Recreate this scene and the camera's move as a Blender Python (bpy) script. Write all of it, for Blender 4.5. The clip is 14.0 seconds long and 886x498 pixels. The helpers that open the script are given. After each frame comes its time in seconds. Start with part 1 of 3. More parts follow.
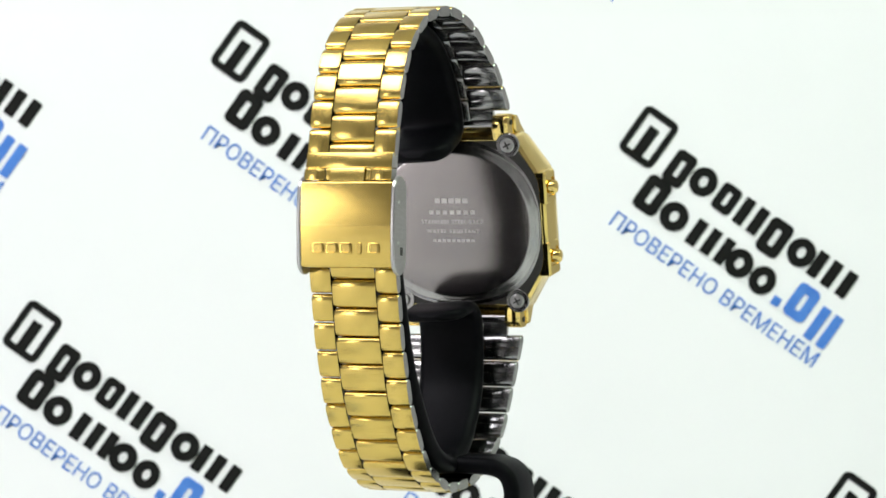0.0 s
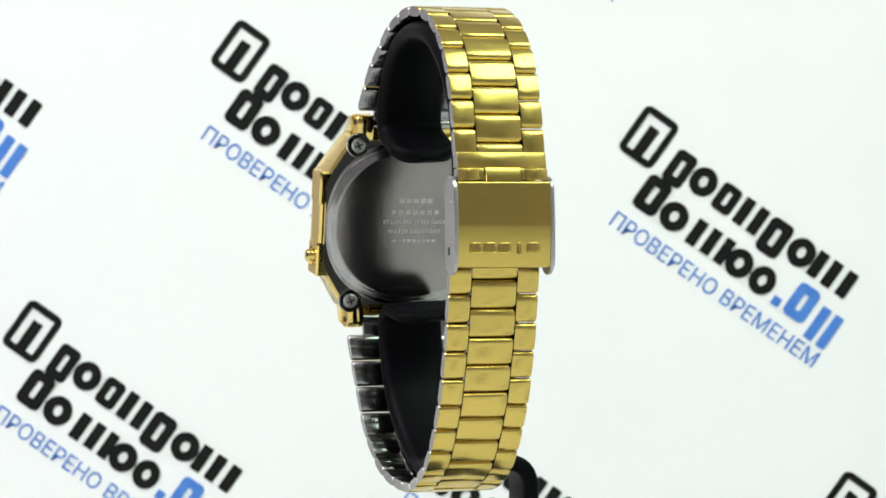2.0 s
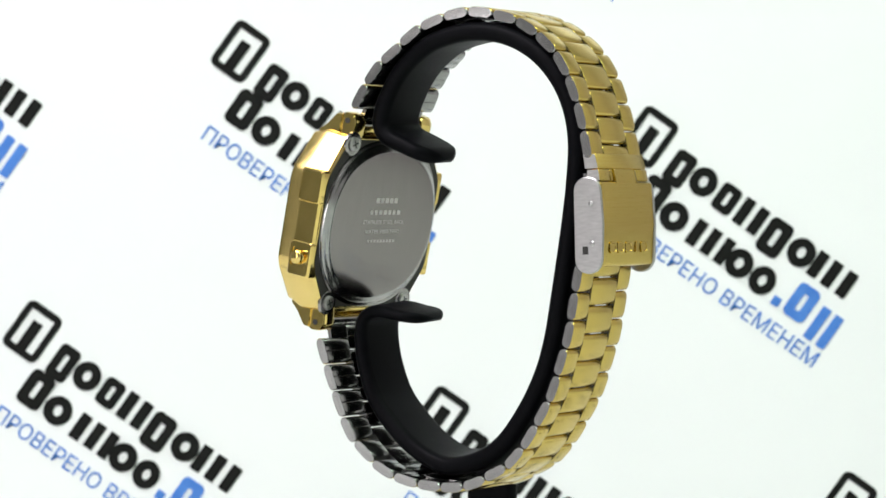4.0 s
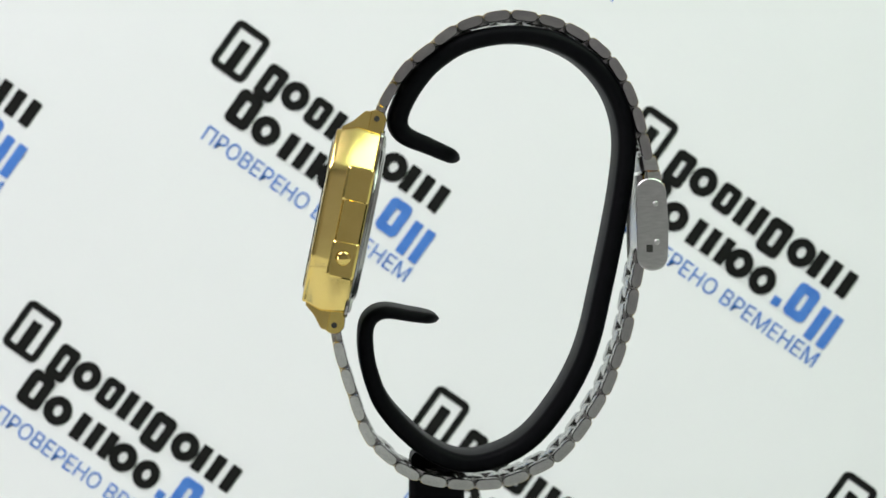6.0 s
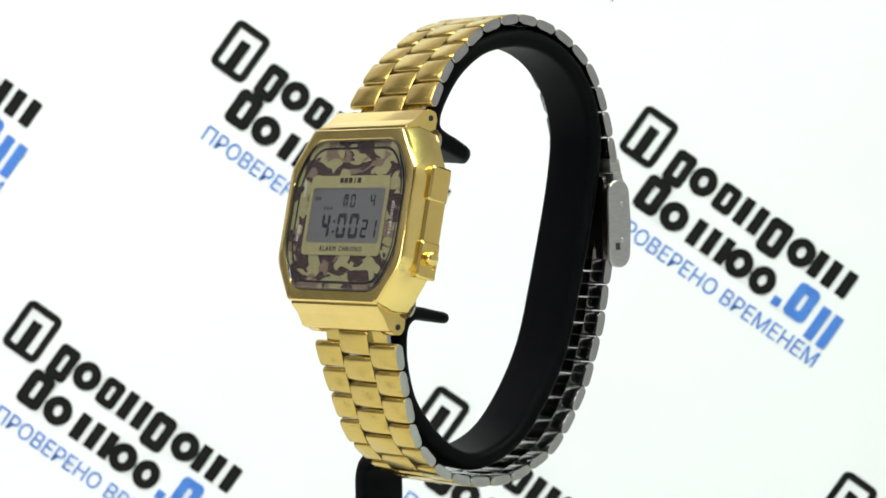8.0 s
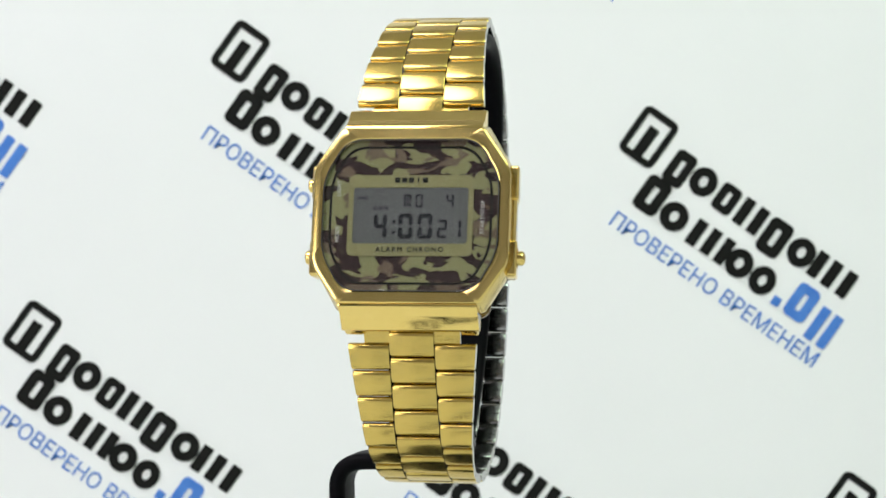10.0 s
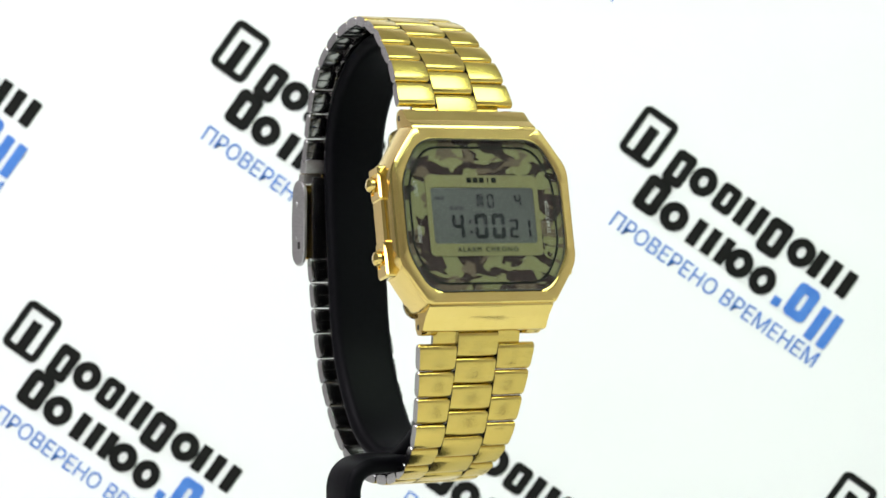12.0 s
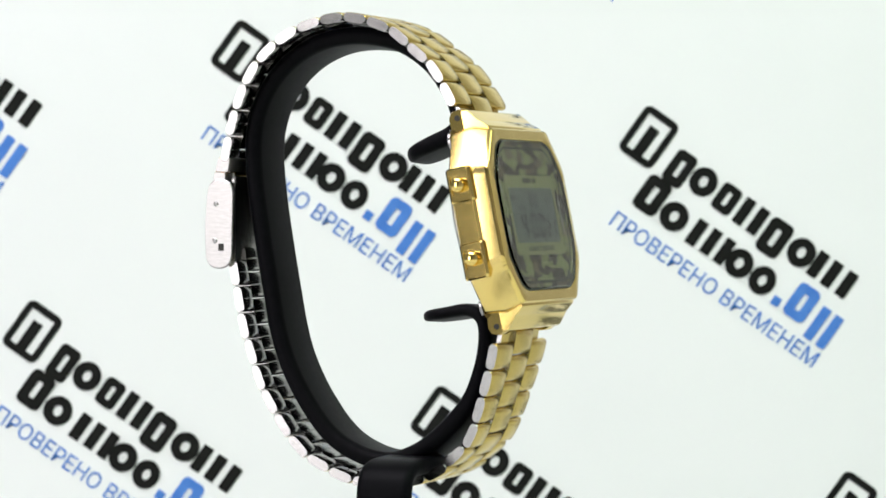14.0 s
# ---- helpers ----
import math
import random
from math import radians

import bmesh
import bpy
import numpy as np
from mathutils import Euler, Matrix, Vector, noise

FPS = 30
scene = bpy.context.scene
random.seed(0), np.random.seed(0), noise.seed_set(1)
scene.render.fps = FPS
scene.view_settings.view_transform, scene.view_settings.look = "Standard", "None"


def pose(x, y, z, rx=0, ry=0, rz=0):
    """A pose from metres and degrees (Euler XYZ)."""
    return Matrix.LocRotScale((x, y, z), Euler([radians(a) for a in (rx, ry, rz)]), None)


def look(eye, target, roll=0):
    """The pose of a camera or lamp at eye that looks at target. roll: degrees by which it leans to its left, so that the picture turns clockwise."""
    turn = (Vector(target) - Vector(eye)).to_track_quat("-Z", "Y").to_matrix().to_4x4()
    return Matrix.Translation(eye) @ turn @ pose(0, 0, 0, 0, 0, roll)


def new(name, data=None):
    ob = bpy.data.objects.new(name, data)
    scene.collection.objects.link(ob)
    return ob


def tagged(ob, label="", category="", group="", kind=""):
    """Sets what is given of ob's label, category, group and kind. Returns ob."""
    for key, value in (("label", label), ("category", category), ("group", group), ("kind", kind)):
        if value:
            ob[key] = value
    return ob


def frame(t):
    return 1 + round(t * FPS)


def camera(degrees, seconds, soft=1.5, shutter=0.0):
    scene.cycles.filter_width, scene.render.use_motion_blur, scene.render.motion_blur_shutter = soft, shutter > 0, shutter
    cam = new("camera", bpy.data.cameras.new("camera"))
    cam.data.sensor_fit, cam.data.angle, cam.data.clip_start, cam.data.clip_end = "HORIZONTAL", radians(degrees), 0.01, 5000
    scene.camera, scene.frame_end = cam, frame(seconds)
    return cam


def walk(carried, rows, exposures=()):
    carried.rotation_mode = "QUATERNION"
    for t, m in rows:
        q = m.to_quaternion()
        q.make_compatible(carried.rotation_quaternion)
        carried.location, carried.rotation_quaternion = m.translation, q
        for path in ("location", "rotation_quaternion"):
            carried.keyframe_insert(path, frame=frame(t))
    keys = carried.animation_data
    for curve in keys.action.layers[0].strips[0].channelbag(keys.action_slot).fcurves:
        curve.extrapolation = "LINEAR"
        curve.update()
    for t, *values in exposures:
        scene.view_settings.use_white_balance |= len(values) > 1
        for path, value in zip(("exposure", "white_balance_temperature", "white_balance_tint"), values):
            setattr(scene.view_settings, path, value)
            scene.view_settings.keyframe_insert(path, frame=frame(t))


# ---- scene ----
# ---------------------------------------------------------------- camera
H = 0.11                      # height of the turning centre above the table
REACH = 0.4589                # from the lens to the turning axis
TILT = radians(0.90)
AXIS_X = -0.00191
LENS = 19.0
cam = camera(LENS, 14.0, soft=1.6)
cam.data.dof.use_dof, cam.data.dof.focus_distance, cam.data.dof.aperture_fstop = True, 0.44, 64
EYE = (0.0, -REACH * math.cos(TILT), H + REACH * math.sin(TILT))
walk(cam, [(0.0, look(EYE, (0, 0, H))), (14.0, look(EYE, (0, 0, H)))],
     exposures=[(0.0, -0.10), (0.5, -0.08), (1.0, -0.24), (1.5, -0.28), (2.0, -0.12), (2.5, 0.0), (3.2, 0.0), (5.3, -0.24),
                (5.5, -0.27), (6.0, -0.38), (6.5, -0.30), (7.0, -0.24), (7.5, -0.10), (8.0, 0.0), (8.2, 0.0), (10.3, -0.32),
                (10.5, -0.32), (11.0, -0.23), (11.5, -0.05), (12.0, 0.0), (13.0, 0.0), (13.5, -0.11), (14.0, -0.17)])

# ---------------------------------------------------------------- world and lamps
world = bpy.data.worlds.new("world")
scene.world = world
world.use_nodes = True
world.node_tree.nodes["Background"].inputs[0].default_value = (0.9, 0.95, 1.0, 1)
world.node_tree.nodes["Background"].inputs[1].default_value = 0.3


def area_lamp(eye, target, sx, sy, watts, colour):
    data = bpy.data.lights.new("lamp", "AREA")
    data.shape, data.size, data.size_y, data.energy, data.color = "RECTANGLE", sx, sy, watts, colour
    ob = new("lamp", data)
    ob.matrix_world = look(eye, target)
    return ob


area_lamp((-0.42, -0.24, 0.90), (-0.14, 0.06, H), 0.75, 0.65, 14.6, (1.0, 0.963, 1.04))
area_lamp((0.42, -0.24, 0.90), (0.14, 0.06, H), 0.75, 0.65, 10.0, (0.78, 1.033, 0.795))
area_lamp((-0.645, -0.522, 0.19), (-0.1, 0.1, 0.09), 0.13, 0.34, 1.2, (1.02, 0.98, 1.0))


# ---------------------------------------------------------------- materials
def material(name, colour, rough=0.5, metal=0.0, spec=0.5):
    m = bpy.data.materials.new(name)
    m.use_nodes = True
    b = m.node_tree.nodes["Principled BSDF"]
    b.inputs["Base Color"].default_value = (*colour, 1)
    b.inputs["Roughness"].default_value = rough
    b.inputs["Metallic"].default_value = metal
    b.inputs["Specular IOR Level"].default_value = spec
    return m


def node(m, kind, **kw):
    n = m.node_tree.nodes.new(kind)
    for k, v in kw.items():
        if k in n.inputs:
            n.inputs[k].default_value = v
    return n


def link(m, a, b):
    m.node_tree.links.new(a, b)


def coords(m, scale):
    tc = node(m, "ShaderNodeTexCoord")
    mp = node(m, "ShaderNodeMapping", Scale=scale)
    link(m, tc.outputs["Object"], mp.inputs["Vector"])
    return mp.outputs["Vector"]


def vary(m, scale, low, high, rough=None, bump=0.0, detail=4.0):
    """Colour between low and high, roughness and relief by one noise."""
    b = m.node_tree.nodes["Principled BSDF"]
    n = node(m, "ShaderNodeTexNoise", Scale=1.0, Detail=detail, Roughness=0.6)
    link(m, coords(m, scale), n.inputs["Vector"])
    ramp = node(m, "ShaderNodeValToRGB")
    ramp.color_ramp.elements[0].position, ramp.color_ramp.elements[1].position = 0.35, 0.68
    ramp.color_ramp.elements[0].color, ramp.color_ramp.elements[1].color = (*low, 1), (*high, 1)
    link(m, n.outputs["Fac"], ramp.inputs["Fac"])
    link(m, ramp.outputs["Color"], b.inputs["Base Color"])
    if rough:
        r = node(m, "ShaderNodeMapRange")
        r.inputs["To Min"].default_value, r.inputs["To Max"].default_value = rough
        link(m, n.outputs["Fac"], r.inputs["Value"])
        link(m, r.outputs["Result"], b.inputs["Roughness"])
    if bump:
        bp = node(m, "ShaderNodeBump", Strength=bump, Distance=0.0001)
        link(m, n.outputs["Fac"], bp.inputs["Height"])
        link(m, bp.outputs["Normal"], b.inputs["Normal"])
    return m


GOLD = material("gold_polished", (0.86, 0.645, 0.235), 0.12, 1.0)
vary(GOLD, (220, 220, 220), (0.80, 0.595, 0.185), (0.85, 0.640, 0.215), (0.06, 0.13), 0.02)
GOLD_BRUSHED = material("gold_brushed", (0.69, 0.505, 0.155), 0.28, 1.0)
vary(GOLD_BRUSHED, (120, 6000, 6000), (0.64, 0.464, 0.118), (0.70, 0.515, 0.150), (0.19, 0.27), 0.03)
GOLD_SATIN = material("gold_satin", (0.88, 0.68, 0.28), 0.3, 1.0)
vary(GOLD_SATIN, (260, 260, 260), (0.80, 0.60, 0.205), (0.85, 0.645, 0.235), (0.17, 0.26), 0.02)
STEEL = material("steel_brushed", (0.46, 0.45, 0.44), 0.3, 1.0)
vary(STEEL, (2500, 500, 2500), (0.42, 0.41, 0.40), (0.50, 0.49, 0.48), (0.26, 0.40), 0.05)
STEEL_BACK = material("steel_back", (0.42, 0.40, 0.38), 0.24, 1.0)
vary(STEEL_BACK, (9000, 200, 9000), (0.275, 0.248, 0.242), (0.32, 0.29, 0.283), (0.14, 0.20), 0.04)
STEEL_BRIGHT = material("steel_polished", (0.46, 0.45, 0.44), 0.12, 1.0)
vary(STEEL_BRIGHT, (900, 300, 900), (0.36, 0.35, 0.345), (0.44, 0.43, 0.42), (0.16, 0.26), 0.02)
# the link steel again, its colour darkened for the unlit underside
STEEL_SHADED = material("steel_underside_shaded", (0.26, 0.255, 0.25), 0.2, 1.0)
vary(STEEL_SHADED, (2500, 500, 2500), (0.30, 0.295, 0.29), (0.37, 0.365, 0.36), (0.16, 0.26), 0.04)
STEEL_PLATE = material("steel_plate", (0.42, 0.40, 0.39), 0.2, 1.0)
vary(STEEL_PLATE, (2500, 500, 2500), (0.32, 0.305, 0.30), (0.39, 0.37, 0.365), (0.13, 0.22), 0.04)
STEEL_MARK = material("steel_engraved", (0.52, 0.49, 0.48), 0.36, 1.0)
RUBBER = material("black_coated_metal", (0.002, 0.002, 0.0022), 0.5, 0.0, 0.06)
vary(RUBBER, (900, 900, 900), (0.0013, 0.0013, 0.0020), (0.0024, 0.0024, 0.0034), (0.42, 0.56), 0.06)
DARK = material("dark_gap", (0.02, 0.018, 0.015), 0.6)
PRINT_BLACK = material("black_print", (0.006, 0.006, 0.0055), 0.6, 0.0, 0.15)
vary(PRINT_BLACK, (300, 300, 300), (0.005, 0.005, 0.0045), (0.008, 0.008, 0.007), (0.55, 0.7))
PRINT_BLUE = material("blue_print", (0.07, 0.20, 0.58), 0.6, 0.0, 0.2)
vary(PRINT_BLUE, (200, 200, 200), (0.06, 0.18, 0.55), (0.08, 0.22, 0.60), (0.45, 0.6))
INK_DARK = material("dial_ink", (0.006, 0.0055, 0.005), 0.6, 0.0, 0.08)
INK_WHITE = material("dial_white_ink", (0.20, 0.20, 0.19), 0.5)
SEGMENT = material("lcd_segment", (0.008, 0.0085, 0.010), 0.6, 0.0, 0.08)
SEGMENT_FAINT = material("lcd_indicator", (0.024, 0.025, 0.027), 0.6, 0.0, 0.1)
LCD = material("lcd_glass", (0.09, 0.095, 0.09), 0.5, 0.0, 0.2)
vary(LCD, (120, 120, 120), (0.045, 0.046, 0.046), (0.050, 0.051, 0.051), (0.5, 0.6))
PLATE = material("dial_plate", (0.13, 0.12, 0.05), 0.55, 0.0, 0.2)
vary(PLATE, (500, 500, 500), (0.106, 0.098, 0.041), (0.122, 0.113, 0.049), (0.5, 0.6))
BOARD = material("white_banner", (0.80, 0.80, 0.80), 0.6)
vary(BOARD, (6, 6, 6), (0.785, 0.79, 0.79), (0.815, 0.815, 0.815), (0.5, 0.65), 0.02)
WALL = material("white_wall", (0.62, 0.62, 0.62), 0.8)
vary(WALL, (3, 3, 3), (0.60, 0.60, 0.60), (0.64, 0.64, 0.64), (0.7, 0.9), 0.05)
# faint purple in these unseen walls offsets the green lamp in reflections
WALL_PALE = material("pale_wall", (0.50, 0.50, 0.49), 0.8)
vary(WALL_PALE, (3, 3, 3), (0.49, 0.455, 0.475), (0.53, 0.495, 0.515), (0.7, 0.9), 0.05)
# dark tone only shapes what the steel and gold reflect
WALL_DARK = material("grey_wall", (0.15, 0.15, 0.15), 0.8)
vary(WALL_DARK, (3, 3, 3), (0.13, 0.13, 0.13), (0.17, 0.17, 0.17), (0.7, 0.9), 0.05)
TABLE = material("table_grey", (0.62, 0.62, 0.61), 0.5)
vary(TABLE, (8, 8, 8), (0.59, 0.59, 0.58), (0.65, 0.65, 0.64), (0.4, 0.6), 0.03)


def camouflage():
    m = material("camouflage_print", (0.2, 0.18, 0.1), 0.6, 0.0, 0.05)
    b = m.node_tree.nodes["Principled BSDF"]
    bands = []
    for off, sc, cut in ((0.0, (178, 285, 1), 0.515), (3.7, (215, 320, 1), 0.58)):
        tc = node(m, "ShaderNodeTexCoord")
        mp = node(m, "ShaderNodeMapping", Scale=sc, Location=(off, off * 1.7, off))
        link(m, tc.outputs["Object"], mp.inputs["Vector"])
        n = node(m, "ShaderNodeTexNoise", Scale=1.0, Detail=2.5, Roughness=0.5, Distortion=0.6)
        link(m, mp.outputs["Vector"], n.inputs["Vector"])
        r = node(m, "ShaderNodeMapRange")
        r.inputs["From Min"].default_value, r.inputs["From Max"].default_value = cut - 0.006, cut + 0.006
        link(m, n.outputs["Fac"], r.inputs["Value"])
        bands.append(r.outputs["Result"])
    last = None
    for f, a, c in ((bands[0], (0.019, 0.0115, 0.012), (0.118, 0.115, 0.056)), (bands[1], None, (0.075, 0.054, 0.038))):
        mix = node(m, "ShaderNodeMix")
        mix.data_type = "RGBA"
        link(m, f, mix.inputs["Factor"])
        if a:
            mix.inputs["A"].default_value = (*a, 1)
            mix.inputs[6].default_value = (*a, 1)
        else:
            link(m, last, mix.inputs[6])
        mix.inputs[7].default_value = (*c, 1)
        last = mix.outputs[2]
    link(m, last, b.inputs["Base Color"])
    return m


CAMO = camouflage()
CRYSTAL = material("crystal", (0.97, 0.98, 0.97), 0.02)
CRYSTAL.node_tree.nodes["Principled BSDF"].inputs["Transmission Weight"].default_value = 1.0
CRYSTAL.node_tree.nodes["Principled BSDF"].inputs["IOR"].default_value = 1.2

# ---------------------------------------------------------------- mesh helpers (millimetres)
MM = Matrix.Scale(0.001, 4)


def part(name, bm, mats, parent=None, label="", m=None, sharp=32):
    """Links a bmesh, in millimetres, as one mesh object under a thing or part."""
    bm.transform(MM)
    bm.normal_update()
    for f in bm.faces:
        f.smooth = True
    for e in bm.edges:
        if len(e.link_faces) == 2 and e.calc_face_angle(0) > radians(sharp):
            e.smooth = False
    me = bpy.data.meshes.new(name)
    bm.to_mesh(me)
    bm.free()
    for mat in (mats if isinstance(mats, (list, tuple)) else [mats]):
        me.materials.append(mat)
    return place(name, me, parent, label, m)


def place(name, me, parent=None, label="", m=None):
    ob = new(name, me)
    ob.parent = parent
    if m is not None:
        ob.matrix_local = m
    return tagged(ob, label) if label else ob


def at(x, y, z, rx=0, ry=0, rz=0):
    return pose(x / 1000, y / 1000, z / 1000, rx, ry, rz)


def rounded(pts, radii, seg=5):
    """A closed outline with rounded corners; anticlockwise."""
    out, n = [], len(pts)
    for i, p in enumerate(pts):
        p, a, b = Vector(p), Vector(pts[i - 1]), Vector(pts[(i + 1) % n])
        r = radii[i] if isinstance(radii, (list, tuple)) else radii
        da, db = (a - p).normalized(), (b - p).normalized()
        half = da.angle(db) / 2
        cut = min(r / math.tan(half), 0.48 * (a - p).length, 0.48 * (b - p).length)
        p0, p1 = p + da * cut, p + db * cut
        for k in range(seg + 1):
            t = k / seg
            q = (1 - t) ** 2 * p0 + 2 * t * (1 - t) * (p * 0.82 + (p0 + p1) * 0.09) + t * t * p1
            out.append((q.x, q.y))
    return out


def octagon(a, hm, b, ht, ra, rb, seg=5):
    pts = [(a, -hm), (a, hm), (b, ht), (-b, ht), (-a, hm), (-a, -hm), (-b, -ht), (b, -ht)]
    return rounded(pts, [ra, ra, rb, rb, ra, ra, rb, rb], seg)


def box_outline(w, h, r, seg=4):
    return rounded([(w, -h), (w, h), (-w, h), (-w, -h)], r, seg)


def circle(r, n=40, cx=0.0, cy=0.0):
    return [(cx + r * math.cos(2 * math.pi * k / n), cy + r * math.sin(2 * math.pi * k / n)) for k in range(n)]


def oval(rx, ry, n=72, e=0.9):
    """A slightly squared oval."""
    out = []
    for k in range(n):
        c, d = math.cos(2 * math.pi * k / n), math.sin(2 * math.pi * k / n)
        out.append((rx * math.copysign(abs(c) ** e, c), ry * math.copysign(abs(d) ** e, d)))
    return out


def loft(rings, cap0=True, cap1=True, bm=None):
    """Rings: (outline, height), all outlines with the same count."""
    bm = bm or bmesh.new()
    rows = [[bm.verts.new((x, y, z)) for x, y in o] for o, z in rings]
    for r0, r1 in zip(rows, rows[1:]):
        n = len(r0)
        for k in range(n):
            bm.faces.new((r0[k], r0[(k + 1) % n], r1[(k + 1) % n], r1[k]))
    if cap0:
        bm.faces.new(rows[0][::-1])
    if cap1:
        bm.faces.new(rows[-1])
    return bm


def prism(outline, x0, x1, bevel=0.15, bm=None, axis="x", shrink=0.93):
    """An outline in (a, b) drawn out along x, with softened ends."""
    bm = bm or bmesh.new()
    cx = sum(p[0] for p in outline) / len(outline)
    cy = sum(p[1] for p in outline) / len(outline)
    inner = [(cx + (a - cx) * shrink, cy + (b - cy) * shrink) for a, b in outline]
    rows = []
    for o, x in ((inner, x0), (outline, x0 + bevel), (outline, x1 - bevel), (inner, x1)):
        rows.append([bm.verts.new((x, a, b) if axis == "x" else (a, b, x)) for a, b in o])
    n = len(outline)
    for r0, r1 in zip(rows, rows[1:]):
        for k in range(n):
            bm.faces.new((r0[k], r0[(k + 1) % n], r1[(k + 1) % n], r1[k]))
    bm.faces.new(rows[0][::-1])
    bm.faces.new(rows[-1])
    return bm


def spline(points, step):
    """Points at even steps along a smooth curve, each with its direction."""
    pts = [Vector(p) for p in points]
    pts = [2 * pts[0] - pts[1]] + pts + [2 * pts[-1] - pts[-2]]
    dense = []
    for i in range(1, len(pts) - 2):
        p0, p1, p2, p3 = pts[i - 1:i + 3]
        for k in range(40):
            t = k / 40
            dense.append(0.5 * (2 * p1 + (p2 - p0) * t + (2 * p0 - 5 * p1 + 4 * p2 - p3) * t * t + (3 * p1 - p0 - 3 * p2 + p3) * t ** 3))
    dense.append(pts[-2])
    out, run, want = [], 0.0, 0.0
    for a, b in zip(dense, dense[1:]):
        d = (b - a).length
        while want <= run + d and d > 0:
            out.append((a + (b - a) * ((want - run) / d), (b - a).normalized()))
            want += step
        run += d
    return out, run


def words(name, text, size, mat, parent, m, depth=0.02, label="", spread=1.0, bold=0.0):
    """Built-in font lettering as a thin mesh; size in millimetres."""
    cu = bpy.data.curves.new(name, "FONT")
    cu.body, cu.size, cu.align_x, cu.align_y = text, size / 1000, "CENTER", "CENTER"
    cu.extrude, cu.resolution_u, cu.space_character = depth / 1000, 3, spread
    cu.offset = bold / 1000
    tmp = bpy.data.objects.new("tmp", cu)
    scene.collection.objects.link(tmp)
    me = bpy.data.meshes.new_from_object(tmp.evaluated_get(bpy.context.evaluated_depsgraph_get()))
    bpy.data.objects.remove(tmp)
    me.materials.clear()
    me.materials.append(mat)
    return place(name, me, parent, label, m)


def empty(name, m):
    ob = new(name)
    ob.empty_display_size = 0.01
    ob.matrix_world = m
    return ob


# ---------------------------------------------------------------- the room
def slab(name, x0, x1, y0, y1, z0, z1, mat, label, category):
    bm = bmesh.new()
    bmesh.ops.create_cube(bm, size=1.0, matrix=Matrix.Translation(((x0 + x1) * 500, (y0 + y1) * 500, (z0 + z1) * 500))
                          @ Matrix.Diagonal(((x1 - x0) * 1000, (y1 - y0) * 1000, (z1 - z0) * 1000, 1)))
    ob = part(name, bm, mat)
    return tagged(ob, label, category, kind="structure")


floor = slab("floor", -0.9, 0.9, -1.3, 0.6, -0.05, 0.0, TABLE, "pale table surface printed with the banner's emblems", "table surface")
slab("ceiling", -0.9, 0.9, -1.3, 0.6, 0.95, 1.0, WALL, "plain white ceiling over the set", "ceiling")
slab("wall_north", -0.9, 0.9, 0.55, 0.6, 0.0, 0.95, WALL_PALE, "plain pale wall behind the printed banner", "wall")
# never in view; kept dark for the reflections on the left
slab("wall_west", -0.9, -0.85, -1.3, 0.55, 0.0, 0.95, WALL_DARK, "unseen side wall, dark grey to give the metal dark reflections", "wall")
slab("wall_east", 0.85, 0.9, -1.3, 0.55, 0.0, 0.95, WALL_PALE, "plain pale side wall", "wall")
slab("wall_south", -0.85, 0.85, -1.3, -1.25, 0.0, 0.95, WALL_PALE, "plain pale wall behind the camera", "wall")

# ---------------------------------------------------------------- printed banner
BACK = 0.20
K = (REACH + BACK) / (784 / math.tan(radians(LENS) / 2)) * 1000     # millimetres on the banner for one unit of its layout
bm = bmesh.new()
bmesh.ops.create_cube(bm, size=1.0, matrix=Matrix.Translation((0, BACK * 1000 + 2.5, 160)) @ Matrix.Diagonal((300, 5, 320, 1)))
bmesh.ops.bevel(bm, geom=bm.edges[:], offset=1.0, segments=2, affect="EDGES")
banner = tagged(part("backdrop", bm, BOARD), "white printed banner with repeated black and blue emblem lines", "banner", kind="structure")


def flat_piece(outline, hole=None, bm=None, depth=0.25):
    """A thin printed shape in its own plane, with or without a hole of the same count."""
    bm = bm or bmesh.new()
    if hole is None:
        return loft([(outline, 0.0), (outline, depth)], bm=bm)
    n = len(outline)
    o0, o1 = ([bm.verts.new((x, y, z)) for x, y in outline] for z in (0.0, depth))
    i0, i1 = ([bm.verts.new((x, y, z)) for x, y in hole] for z in (0.0, depth))
    for k in range(n):
        j = (k + 1) % n
        bm.faces.new((o0[k], o0[j], o1[j], o1[k]))
        bm.faces.new((i1[k], i1[j], i0[j], i0[k]))
        bm.faces.new((o1[k], o1[j], i1[j], i1[k]))
    return bm


def shifted(outline, x, y):
    return [(a + x, b + y) for a, b in outline]


def block(bm, a, b, w, h, kind):
    """One plain mark of a name line: a ring, a post, a block with a slit or a pair of posts."""
    a, b, w, h = a * K, b * K, w * K, h * K
    if kind == "ring":
        hole = [(a + w * 0.15 * math.cos(q * math.pi / 12), -b + h * 0.19 * math.sin(q * math.pi / 12)) for q in range(24)]
        flat_piece([(a + w * 0.5 * math.cos(q * math.pi / 12), -b + h / 2 * math.sin(q * math.pi / 12)) for q in range(24)], hole, bm)
    elif kind == "pair":
        for side in (-1, 1):
            flat_piece(shifted(box_outline(w * 0.19, h / 2, 0.04 * w), a + side * w * 0.29, -b), None, bm)
    elif kind == "slit":
        flat_piece(shifted(box_outline(w * 0.46, h / 2, 0.22 * w), a, -b), shifted(box_outline(w * 0.10, h * 0.24, 0.04 * w), a, -b), bm)
    else:
        flat_piece(shifted(box_outline(w * 0.24 if kind == "post" else w * 0.45, h / 2, 0.05 * w), a, -b), None, bm)


